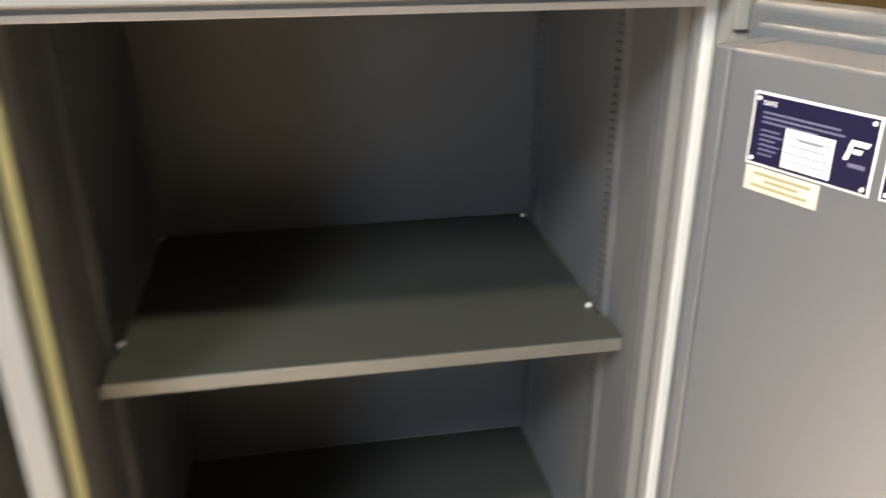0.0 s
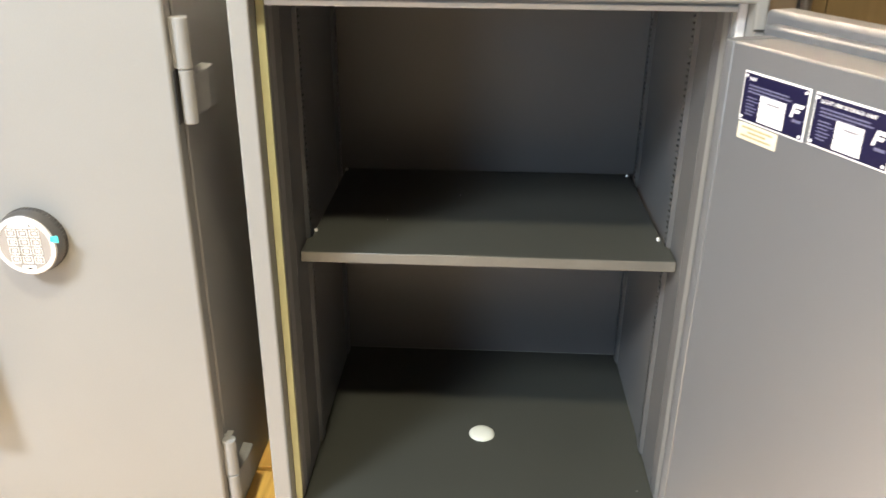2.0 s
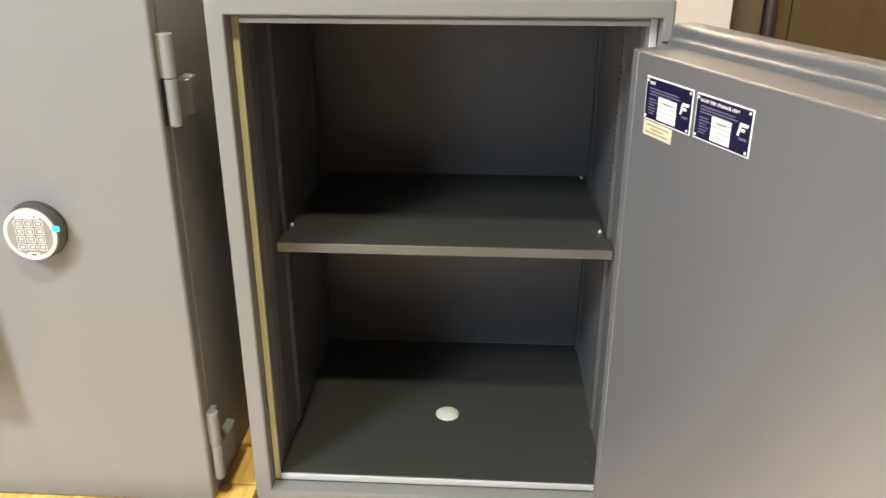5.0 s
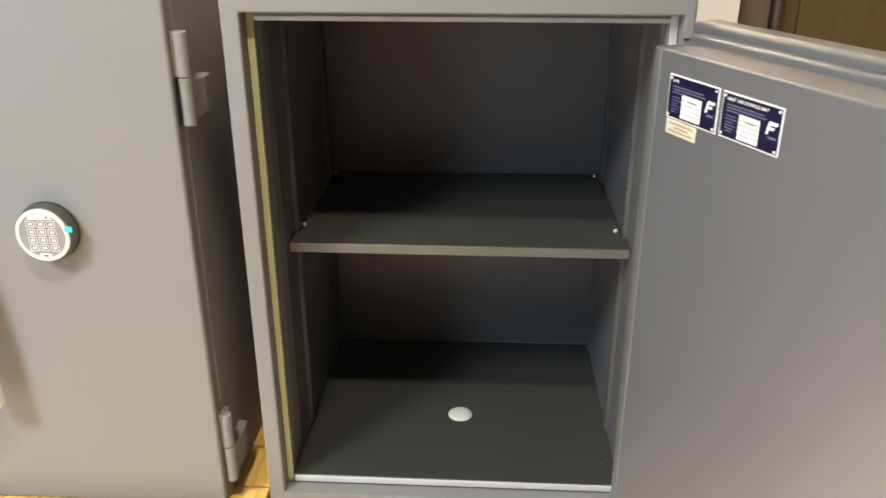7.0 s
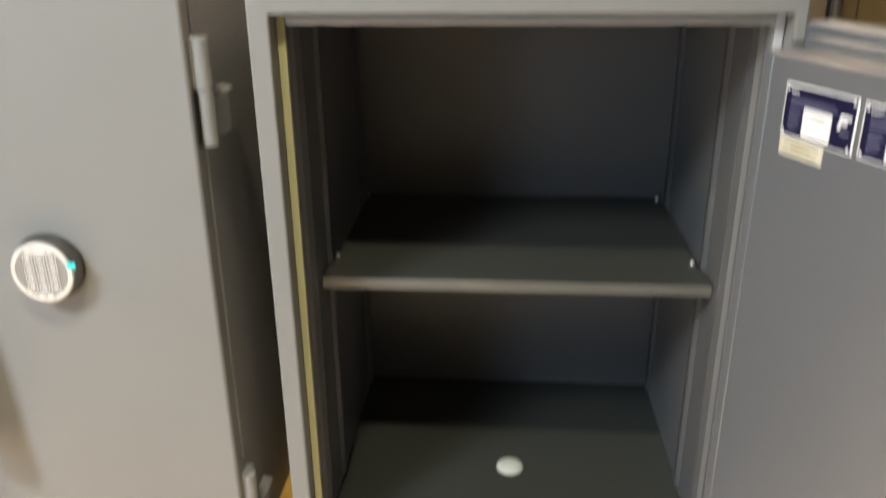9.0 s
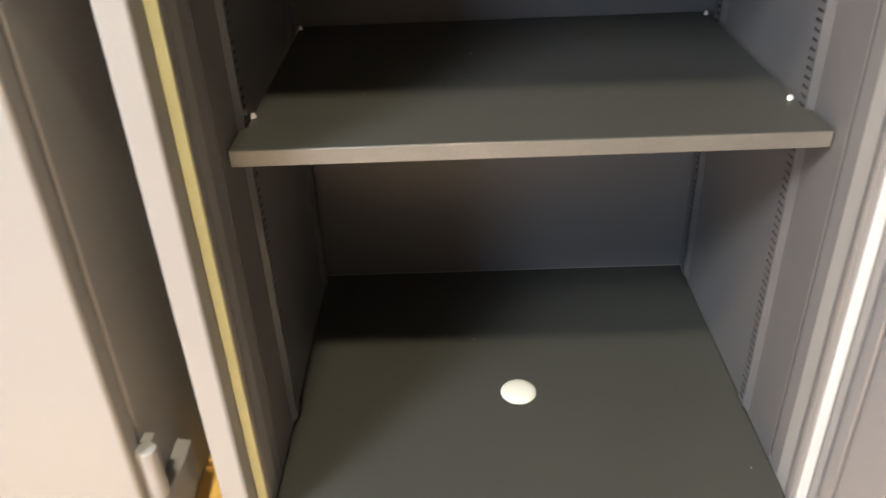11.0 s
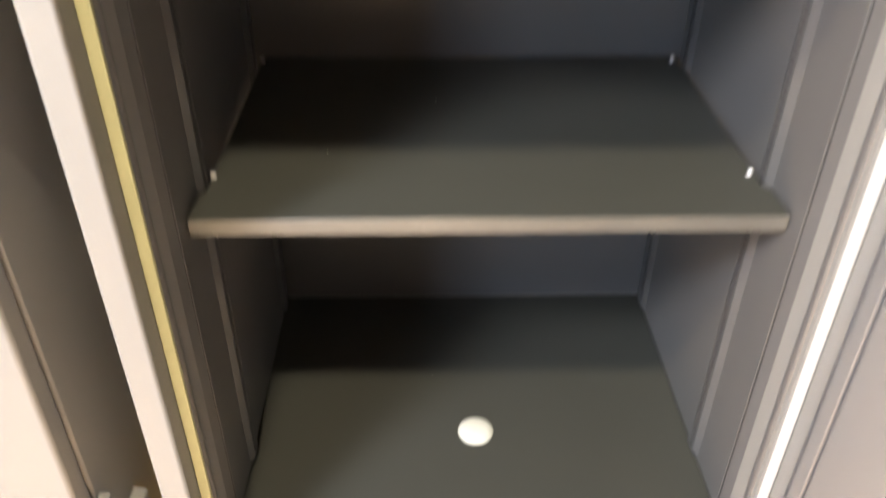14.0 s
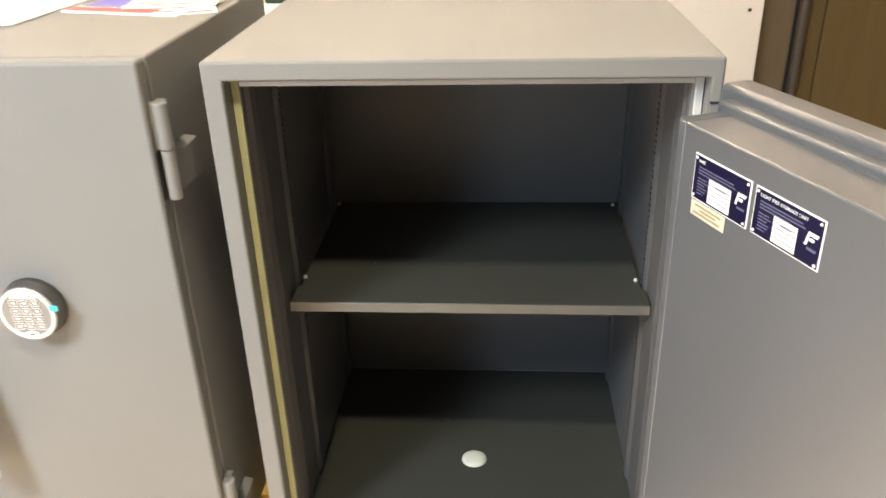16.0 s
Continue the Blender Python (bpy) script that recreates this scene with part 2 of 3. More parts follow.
def room():
    solid("floor", box(bmesh.new(), RX0, RY0, -0.1, RX1, RY1, 0.0), FLOORM, "unseen floor, toned yellow-brown for warm bounced light", "floor", kind="structure")
    solid("ceiling", box(bmesh.new(), RX0, RY0, CEIL, RX1, RY1, CEIL + 0.1), CEILINGM, "unseen ceiling, toned grey-brown to cut bounced light", "ceiling", kind="structure")
    solid("wall_north", box(bmesh.new(), RX0 - 0.15, RY1, 0, RX1 + 0.15, RY1 + 0.15, CEIL), PLASTER, "bright white plastered wall", "wall", kind="structure")
    solid("wall_south", box(bmesh.new(), RX0 - 0.15, RY0 - 0.15, 0, RX1 + 0.15, RY0, CEIL), DARKWALL, "unseen wall, kept dark brown to cut bounced light", "wall", kind="structure")
    solid("wall_east", box(bmesh.new(), RX1, RY0, 0, RX1 + 0.15, RY1, CEIL), DARKWALL, "unseen wall, kept dark brown to cut bounced light", "wall", kind="structure")
    w = bmesh.new()
    y = RY0
    for wy0, wy1, wz0, wz1 in ((-4.45, -3.05, 0.8, 2.1), (-0.45, 0.36, 1.0, 2.18)):
        box(w, RX0 - 0.15, y, 0, RX0, wy0, CEIL)
        box(w, RX0 - 0.15, wy0, 0, RX0, wy1, wz0)
        box(w, RX0 - 0.15, wy0, wz1, RX0, wy1, CEIL)
        y = wy1
    box(w, RX0 - 0.15, y, 0, RX0, RY1, CEIL)
    solid("wall_west", w, DARKWALL, "unseen dark brown wall with two openings added for daylight", "wall", kind="structure")


def tube_fixture(x, y, w=0.35, d=0.08):
    f = thing("ceiling_light", "unseen white ceiling batten with a lit fluorescent diffuser", "ceiling light", (x, y, CEIL), group="ceiling lights")
    part("housing", rbox(-w, -d, -0.045, w, d, 0.0, 0.004), LAMINATE, f)
    part("diffuser", rbox(0.03 - w, 0.025 - d, -0.075, w - 0.03, d - 0.025, -0.045, 0.01, 3), TUBE, f)


room()
# The last, long batten is added for the lamp that whitens the wall.
for fixture in ((-0.22, -0.28, 0.19, 0.09), (-1.60, -0.97, 0.34, 0.34), (1.1, -3.3), (-0.55, 1.98, 2.30, 0.08)):
    tube_fixture(*fixture)


# ---- the open fire safe ----
X0, X1, YF, YB, ZB, ZT = -0.2585, 0.387, 0.672, 1.255, 0.150, 1.040   # outside
OX0, OX1, OZ0, OZ1 = -0.231, 0.3715, 0.197, 1.0150                     # opening in the front
YL = 0.702                                                            # ledge that carries the seal
IX0, IX1, IZ0, IZ1, IYB = -0.222, 0.357, 0.211, 1.003, 1.195          # inside
FLOOR_Z = 0.215


def bearers():
    for y0, y1 in ((0.70, 0.80), (1.08, 1.18)):
        b = rbox(X0 + 0.02, y0, 0.0, X1 - 0.02, y1, ZB, 0.004)
        solid("timber_bearer", b, PINE, "sawn yellow pine bearer under the grey safe", "timber", "timbers under the safe")


def rail(x, y0, side, parent):
    """Slotted shelf rail: a folded channel with a row of punched slots."""
    bm = bmesh.new()
    zb, zt, pitch = 0.224, 0.992, 0.0095
    w, d = 0.034, 0.0045
    ys0, ys1, slot = y0 + 0.0138, y0 + 0.0262, 0.0030
    xf = x - side * d
    n = int((zt - zb - 0.012) / pitch)
    zs = [zb] + [v for i in range(n) for v in (zb + 0.008 + i * pitch, zb + 0.008 + i * pitch + slot)] + [zt]
    def quad(a, b, c, e):
        bm.faces.new([bm.verts.new(p) for p in (a, b, c, e)])
    quad((xf, y0 + 0.010, zb), (xf, ys0, zb), (xf, ys0, zt), (xf, y0 + 0.010, zt))
    quad((xf, ys1, zb), (xf, y0 + w - 0.003, zb), (xf, y0 + w - 0.003, zt), (xf, ys1, zt))
    for i in range(0, len(zs) - 1):
        if i % 2 == 0:
            quad((xf, ys0, zs[i]), (xf, ys1, zs[i]), (xf, ys1, zs[i + 1]), (xf, ys0, zs[i + 1]))
    quad((x, y0, zb), (xf, y0 + 0.010, zb), (xf, y0 + 0.010, zt), (x, y0, zt))
    quad((x, y0 + w, zb), (xf, y0 + w - 0.003, zb), (xf, y0 + w - 0.003, zt), (x, y0 + w, zt))
    quad((x, y0, zt), (xf, y0 + 0.010, zt), (xf, y0 + w - 0.003, zt), (x, y0 + w, zt))
    quad((x, y0, zb), (xf, y0 + 0.010, zb), (xf, y0 + w - 0.003, zb), (x, y0 + w, zb))
    bmesh.ops.remove_doubles(bm, verts=bm.verts[:], dist=0.0002)
    part("shelf_rail", bm, SHADESATIN, parent, "slotted grey steel shelf rail")
    back = box(bmesh.new(), x - side * 0.0016, ys0 - 0.002, zb + 0.002, x - side * 0.0006, ys1 + 0.002, zt - 0.002)
    part("slot_backing", back, BLACK, parent)


def plate(parent, s0, s1, z0, z1, title, field, m):
    """Navy maker's plate with a white rim, a white field, printed lines and four rivets."""
    w, h = s1 - s0, z1 - z0
    base = m @ pose(s0, 0, z0)
    p = part("nameplate", rbox(0, -0.0016, 0, w, -0.0004, h, 0.0005), WHITE, parent, "navy and white riveted maker's plate", base)
    e = 0.0017
    part("plate_face", rbox(e, -0.0021, e, w - e, -0.0015, h - e, 0.0003), NAVY, p)
    f0, f1, g0, g1 = [k * v for k, v in zip(field, (w, w, h, h))]
    part("white_field", box(bmesh.new(), f0, -0.0027, g0, f1, -0.0019, g1), WHITE, p)
    for k in range(1, 5):
        z = g0 + (g1 - g0) * k / 5
        part("field_line", box(bmesh.new(), f0 + 0.001, -0.0031, z - 0.00045, f1 - 0.001, -0.0026, z + 0.00045), GREYPRINT, p)
    written("title", title, 0.0050, WHITE, p, pose(0.0085, -0.0023, h - 0.0088))
    for k, ln in enumerate((0.62, 0.66, 0.46)):
        z = h * (0.74 - 0.065 * k)
        part("printed_line", box(bmesh.new(), w * 0.10, -0.0025, z - 0.0007, w * (0.10 + ln), -0.0019, z + 0.0007), PRINT, p)
    for k, ln in enumerate((0.16, 0.19, 0.13, 0.17, 0.15, 0.12)):
        z = h * (0.50 - 0.066 * k)
        part("printed_line", box(bmesh.new(), w * 0.10, -0.0025, z - 0.0006, w * (0.10 + ln), -0.0019, z + 0.0006), PRINT, p)
    part("stamped_line", box(bmesh.new(), f0 + 0.3 * (f1 - f0), -0.0031, g1 - 0.0072, f0 + 0.78 * (f1 - f0), -0.0026, g1 - 0.0050), GREYPRINT, p)
    lx, lz = w * 0.775, h * 0.40
    mark = bmesh.new()
    for pts in (((0.000, 0.000), (0.003, 0.000), (0.0065, 0.0135), (0.0035, 0.0135)),
                ((0.0062, 0.0100), (0.0150, 0.0100), (0.0165, 0.0135), (0.0070, 0.0135)),
                ((0.0055, 0.0050), (0.0110, 0.0050), (0.0120, 0.0080), (0.0060, 0.0080))):
        prism(mark, [(lx + 1.05 * a, lz + 1.05 * b) for a, b in pts], -0.0027, -0.0019, axis=1)
    part("maker_mark", mark, WHITE, p)
    part("printed_line", box(bmesh.new(), lx + 0.004, -0.0025, lz - 0.0042, lx + 0.016, -0.0019, lz - 0.0015), PRINT, p)
    for rx in (0.0048, w - 0.0048):
        for rz in (0.0048, h - 0.0048):
            part("rivet", lathe([(0.0017, 0.002), (0.0015, 0.0030), (0.0007, 0.0035)], 12, "y"), WHITE, p, "", pose(rx, 0, rz))


def hinge(parent, x, y, z0, z1):
    """Weld-on barrel hinge: the body's half with a lug below, the door's half with a rounded leaf above."""
    mid = z0 + 0.52 * (z1 - z0)
    r = 0.0100
    part("hinge_barrel", lathe([(r - 0.002, z0), (r, z0 + 0.002), (r, mid - 0.0006), (r - 0.001, mid)], 28), GREY, parent, "", pose(x, y, 0))
    turn = [radians(a) for a in range(-105, 136, 15)]
    outline = [(x + r * math.cos(a), y + r * math.sin(a)) for a in turn] + [(x - 0.0150, y + 0.003), (x - 0.0155, y - 0.005)]
    part("hinge_knuckle", round_edges(prism(bmesh.new(), outline, mid + 0.0008, z1), 0.0018, 2, 40), GREY, parent, "rounded upper hinge knuckle")
    lug = prism(bmesh.new(), [(x - 0.0125, y + 0.012), (x + 0.0030, y + 0.012), (x + 0.0080, y + 0.056), (x + 0.0070, y + 0.086), (x - 0.0125, y + 0.090)], z0 + 0.006, mid - 0.009)
    part("hinge_lug", round_edges(lug, 0.002), GREY, parent)
    part("hinge_plate", rbox(x - 0.0128, y + 0.0100, z1 - 0.030, x + 0.0010, y + 0.024, z1 - 0.0015, 0.0015), GREY, parent)
    # Black strip paints the shadow in the slot beside the lower barrel.
    part("hinge_slot_shade", box(bmesh.new(), x - 0.0110, y - 0.016, z0 + 0.002, x - 0.0102, y - 0.004, mid), BLACK, parent)


def open_safe():
    s = thing("fire_safe", "open grey steel fire safe with one shelf, standing on timber", "safe")
    shell = loft([(X0, X1, ZB, ZT, YB), (X0, X1, ZB, ZT, YF), (OX0, OX1, OZ0, OZ1, YF), (OX0, OX1, OZ0, OZ1, YL),
                  (IX0, IX1, IZ0, IZ1, YL), (IX0, IX1, IZ0, IZ1, IYB)])
    edges = [e for e in shell.edges if all(abs(v.co.y - YF) < 1e-5 or (v.co.z > ZT - 1e-4 or abs(v.co.x - X0) < 1e-5 or abs(v.co.x - X1) < 1e-5) for v in e.verts)
             and max(v.co.y for v in e.verts) != YL]
    made = bmesh.ops.bevel(shell, geom=edges, offset=0.0035, segments=3, profile=0.5, affect="EDGES", clamp_overlap=True)
    for f in made["faces"]:
        f.smooth = True
    part("body", shell, GREY, s, "textured grey painted steel body")
    # Thin sheet added over the back wall; its dark grey stands for shade.
    part("back_shade_sheet", rbox(IX0 + 0.0005, IYB - 0.0008, FLOOR_Z + 0.001, IX1 - 0.0005, IYB + 0.001, IZ1 - 0.0005, 0.0003), SHADESATIN, s, "added sheet whose darker grey paints the back wall's shade")
    part("floor_panel", rbox(IX0 + 0.001, YL - 0.001, IZ0 + 0.0005, IX1 - 0.001, IYB - 0.001, FLOOR_Z, 0.0015), DARK, s, "dark grey enamelled floor panel")
    # seals round the opening
    e = 0.0105
    part("seal", rbox(OX0 + 0.0008, YL - 0.004, OZ0 + 0.005, OX0 + e + 0.001, YL + 0.001, OZ1 - 0.003, 0.001), SEAL_Y, s, "yellow fire seal strip")
    part("seal", rbox(OX1 - e - 0.001, YL - 0.004, OZ0 + 0.005, OX1 - 0.0016, YL + 0.001, OZ1 - 0.003, 0.001), SEAL_W, s, "white fire seal strip")
    part("seal", rbox(OX0 + e + 0.002, YL - 0.004, OZ1 - 0.0130, OX1 - e - 0.002, YL + 0.001, OZ1 - 0.0062, 0.001), SEAL_G, s, "pale grey fire seal strip")
    part("seal", rbox(OX0 + e + 0.002, YL - 0.004, OZ0 + 0.005, OX1 - e - 0.002, YL + 0.001, OZ0 + 0.0165, 0.001), SEAL_W, s, "white fire seal strip")
    # White block paints the light on the seal's lower right corner.
    part("lit_seal_corner", rbox(OX1 - 0.015, YF + 0.005, OZ0 + 0.0003, OX1 - 0.002, YL - 0.0045, OZ0 + 0.0085, 0.0012), KEYLINE, s, "white block painting the lit lower corner of the seal")
    # folded trim behind each upright seal, with the liner's edge standing over a slit
    for x, k in ((IX0, -1), (IX1, 1)):
        pr = [(x + k * 0.010, YL + 0.0005), (x + k * 0.001, YL + 0.0005), (x + k * 0.001, YL + 0.006), (x - k * 0.0020, YL + 0.009), (x - k * 0.0030, YL + 0.013),
              (x - k * 0.0020, YL + 0.017), (x + k * 0.001, YL + 0.020), (x + k * 0.001, YL + 0.040), (x - k * 0.0034, YL + 0.0605), (x - k * 0.0030, YL + 0.0620), (x + k * 0.010, YL + 0.0622)]
        part("trim", round_edges(prism(bmesh.new(), pr, FLOOR_Z + 0.002, IZ1 - 0.001), 0.0008, 2, 15), SHADESATIN, s, "folded grey steel trim")
        part("liner", rbox(min(x, x - k * 0.003), YL + 0.0655, FLOOR_Z + 0.004, max(x, x - k * 0.003), IYB - 0.001, IZ1 - 0.002, 0.001), SHADESATIN, s, "grey steel side liner")
        part("slit", box(bmesh.new(), min(x, x - k * 0.0024), YL + 0.0623, FLOOR_Z + 0.012, max(x, x - k * 0.0024), YL + 0.0654, IZ1 - 0.002), BLACK, s)
        for y0 in (0.842, 1.138):
            rail(x - k * 0.003, y0, k, s)
    cap = lathe([(0.0236, 0), (0.0232, 0.0012), (0.0215, 0.0028), (0.0165, 0.0046), (0.0095, 0.0056), (0.003, 0.006)], 40)
    part("hole_cover", cap, CAPW, s, "round white plastic bolt-hole cover", pose(0.071, 0.900, FLOOR_Z))
    for y, z in ((0.8374, 0.499), (1.1340, 0.4206), (0.7665, 0.370)):
        part("rivet", lathe([(0.0008, -0.0004), (0.0007, 0.0004), (0.0003, 0.0006)], 10), STEEL, s, "", pose(IX1 - 0.0030, y, z, 0, -90, 0))
    # slot where the frame ends above the door's hinge
    part("hinge_gap", box(bmesh.new(), 0.3725, 0.6705, 0.9835, 0.3865, 0.676, 0.9860), BLACK, s)
    # the door, swung wide
    m = Matrix(((0.3885, 0.9214, 0, 0.338), (-0.9214, 0.3885, 0, 0.567), (0, 0, 1, 0), (0, 0, 0, 1)))
    slab = loft([(-0.080, 0.560, 0.200, 1.010, 0.124), (-0.080, 0.560, 0.200, 1.010, 0.082)])
    d = part("door", round_edges(slab, 0.007, 4), SHADEGREY, s, "open grey steel door", m)
    part("door_rebate", round_edges(loft([(-0.056, 0.540, 0.222, 0.9965, 0.0835), (-0.056, 0.540, 0.222, 0.9965, 0.062)]), 0.004, 3), SHADEGREY, d)
    pan = prism(bmesh.new(), [(-0.0265, 0.0), (0.520, 0.0), (0.528, 0.010), (0.528, 0.064), (-0.0265, 0.064)], 0.238, 0.9865)
    part("inner_panel", round_edges(pan, 0.0028, 3, 20), SHADEGREY, d, "raised grey inner door panel")
    lip = prism(bmesh.new(), [(-0.0278, 0.0015), (-0.0278, 0.064), (-0.0470, 0.064), (-0.0470, 0.0070), (-0.0415, 0.0015)], 0.238, 0.9860)
    part("panel_lip", round_edges(lip, 0.0020, 2, 20), SHADEGREY, d, "folded lip along the hinge side")
    part("lip_gap", box(bmesh.new(), -0.0280, 0.005, 0.240, -0.0263, 0.060, 0.9840), BLACK, d)
    plate(s, 0.001, 0.098, 0.9060, 0.9600, "SAFE", (0.31, 0.70, 0.08, 0.60), m)
    plate(s, 0.1045, 0.2020, 0.9070, 0.9595, "LIGHT FIRE STORAGE UNIT", (0.33, 0.67, 0.08, 0.60), m)
    st = part("sticker", rbox(0, -0.0012, 0, 0.061, -0.0002, 0.0185, 0.0004), CREAM, s, "small cream label with olive print", m @ pose(0.002, 0, 0.8860))
    for k, (a, b) in enumerate(((0.12, 0.90), (0.28, 0.74), (0.10, 0.88))):
        z = 0.0140 - 0.0046 * k
        part("printed_line", box(bmesh.new(), 0.061 * a, -0.0016, z - 0.0011, 0.061 * b, -0.0011, z + 0.0011), OLIVEPRINT, st)


def shelf():
    s = thing("shelf", "dark grey steel shelf resting on clips inside the safe", "shelf", (0, 0, 0.6265))
    zt, zb = 0.0, -0.0170
    pts = [(-0.217, 0.790), (0.352, 0.790), (0.352, 0.838), (0.3455, 0.846), (0.3455, 1.192), (-0.2105, 1.192), (-0.2105, 0.846), (-0.217, 0.838)]
    b = prism(bmesh.new(), pts, zb, zt)
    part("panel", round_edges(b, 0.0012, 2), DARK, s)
    part("front_edge", rbox(-0.2165, 0.7884, zb + 0.0003, 0.3515, 0.7899, zt - 0.0006, 0.0005), EDGE, s, "folded front edge, painted paler as if lit")
    for x, y in ((-0.212, 0.871), (0.343, 0.870), (0.342, 1.178), (-0.211, 1.178)):
        part("clip", lathe([(0.0034, -0.001), (0.0034, 0.0020), (0.0024, 0.0042), (0.0010, 0.005)], 14), CHROME, s, "bright steel shelf clip", pose(x - math.copysign(0.003, x), y, 0))


# ---- the closed safe beside it ----
LX0, LX1, LYF, LYB, LZB, LZT = -0.985, -0.3285, 0.650, 1.235, 0.184, 1.047


def keypad(parent):
    k = part("lock_body", lathe([(0.047, 0.0), (0.047, 0.010), (0.0455, 0.026), (0.0440, 0.031)], 56, "y"), GUNMETAL, parent, "round ribbed electronic lock body", pose(-0.5445, LYF, 0.699) @ Matrix.Diagonal((0.955, 0.76, 0.955, 1)))
    ribs = bmesh.new()
    for i in range(60):
        a = 2 * math.pi * i / 60
        c, t = math.cos(a), math.sin(a)
        u = [(0.0465 * c - 0.0011 * t, 0.0465 * t + 0.0011 * c), (0.0465 * c + 0.0011 * t, 0.0465 * t - 0.0011 * c), (0.0482 * c, 0.0482 * t)]
        prism(ribs, u, -0.012, -0.001, axis=1)
    part("ribs", ribs, GUNMETAL, k)
    ring = lathe([(0.0435, 0.030), (0.0435, 0.0335), (0.0425, 0.0350), (0.0368, 0.0352), (0.0362, 0.0335), (0.0362, 0.030)], 56, "y")
    part("bezel", ring, CHROME, k, "bright silver bezel ring")
    part("keypad", lathe([(0.0364, 0.030), (0.0362, 0.0338), (0.032, 0.0340)], 48, "y"), MEMBRANE, k, "grey membrane keypad")
    part("bezel_crown", round_edges(prism(bmesh.new(), [(-0.021, 0.0265), (0.021, 0.0265), (0.016, 0.0335), (0, 0.037), (-0.016, 0.0335)], -0.0356, -0.0335, 1), 0.0005), CHROME, k)
    part("indicator", lathe([(0.0016, 0.035), (0.0014, 0.0362)], 12, "y"), BLACK, k, "", pose(0.012, 0, 0.031))
    part("maker_badge", round_edges(prism(bmesh.new(), [(-0.010, -0.030), (0.010, -0.030), (0.011, -0.037), (-0.011, -0.037)], -0.0358, -0.0335, 1), 0.0005), CHROME, k)
    part("maker_mark", round_edges(prism(bmesh.new(), [(-0.006, -0.0335), (0.001, -0.0320), (0.006, -0.0335), (0.001, -0.0352)], -0.0362, -0.0355, 1), 0.0002), BLACK, k)
    for r in range(4):
        for c in range(3):
            x, z = (c - 1) * 0.0165, 0.0190 - r * 0.0133
            key = bmesh.new()
            w, h, t = 0.0068, 0.0052, 0.0008
            for q in ((-w, -h, w, -h + t), (-w, h - t, w, h), (-w, -h, -w + t, h), (w - t, -h, w, h)):
                box(key, q[0], -0.0350, q[1], q[2], -0.0338, q[3])
            box(key, -0.0028, -0.0349, -0.0016, 0.0030, -0.0338, 0.0016)
            part("key", key, KEYLINE, k, "", pose(x, 0, z))
    part("film_tab", rbox(0.0375, -0.0362, 0.007, 0.0500, -0.0354, 0.0165, 0.0003), CYAN, k, "cyan protective film tab")


def lever(parent):
    """Chrome lever handle hanging from its hub."""
    hub = part("handle_hub", lathe([(0.030, 0), (0.030, 0.006), (0.020, 0.010), (0.019, 0.040), (0.016, 0.044)], 40, "y"), CHROME, parent, "chrome handle hub", pose(-0.694, LYF, 0.640))
    arm = prism(bmesh.new(), [(-0.017, 0.012), (0.017, 0.012), (0.024, -0.05), (0.031, -0.15), (0.036, -0.232), (0.030, -0.240), (-0.004, -0.240), (-0.010, -0.232), (-0.014, -0.05)], -0.052, -0.034, 1)
    part("lever", round_edges(arm, 0.004, 3), CHROME, hub, "flat chrome lever")


def closed_safe():
    s = thing("fire_safe", "closed grey steel safe with an electronic keypad lock", "safe")
    body = box(bmesh.new(), LX0, LYF + 0.031, LZB, LX1, LYB, LZT)
    part("body", round_edges(body, 0.004, 3), GREY, s, "grey painted steel body")
    part("door_gap", box(bmesh.new(), LX0 + 0.004, LYF + 0.026, LZB + 0.004, LX1 - 0.004, LYF + 0.033, LZT - 0.004), BLACK, s)
    part("door", round_edges(box(bmesh.new(), LX0, LYF, LZB, LX1, LYF + 0.028, LZT), 0.005, 3), GREY, s, "closed grey steel door")
    for out, z0, z1 in ((0.0125, 0.858, 0.991), (0.0098, 0.226, 0.362)):
        hinge(s, LX1 + out, LYF + 0.019, z0, z1)
    keypad(s)
    lever(s)
    for y, z in ((0.705, 0.218), (0.745, 0.238)):
        part("screw", lathe([(0.003, 0), (0.0028, 0.001), (0.001, 0.0018)], 12), STEEL, s, "", pose(LX1, y, z, 0, 90, 0))


def pallet():
    p = thing("wooden_pallet", "yellow pine pallet under the closed safe", "pallet")
    for y0, y1 in ((0.600, 0.700), (0.704, 0.812), (0.822, 0.925), (0.940, 1.045), (1.06, 1.16), (1.17, 1.25)):
        part("board", rbox(-1.02, y0, 0.158, -0.265, y1, LZB, 0.002), PINE, p)
    for x0 in (-1.0, -0.68, -0.36):
        part("block", rbox(x0, 0.61, 0.0, x0 + 0.09, 1.24, 0.1575, 0.003), PINE, p)


bearers()
open_safe()
shelf()
closed_safe()
pallet()


# ---- things on and behind the safes ----
def sheet(name, pts, z, mat, label, group=""):
    """A slightly thick paper lying flat, with a lifted corner."""
    bm = bmesh.new()
    prism(bm, pts, z, z + 0.0012)
    return solid(name, bm, mat, label, "paper", group)


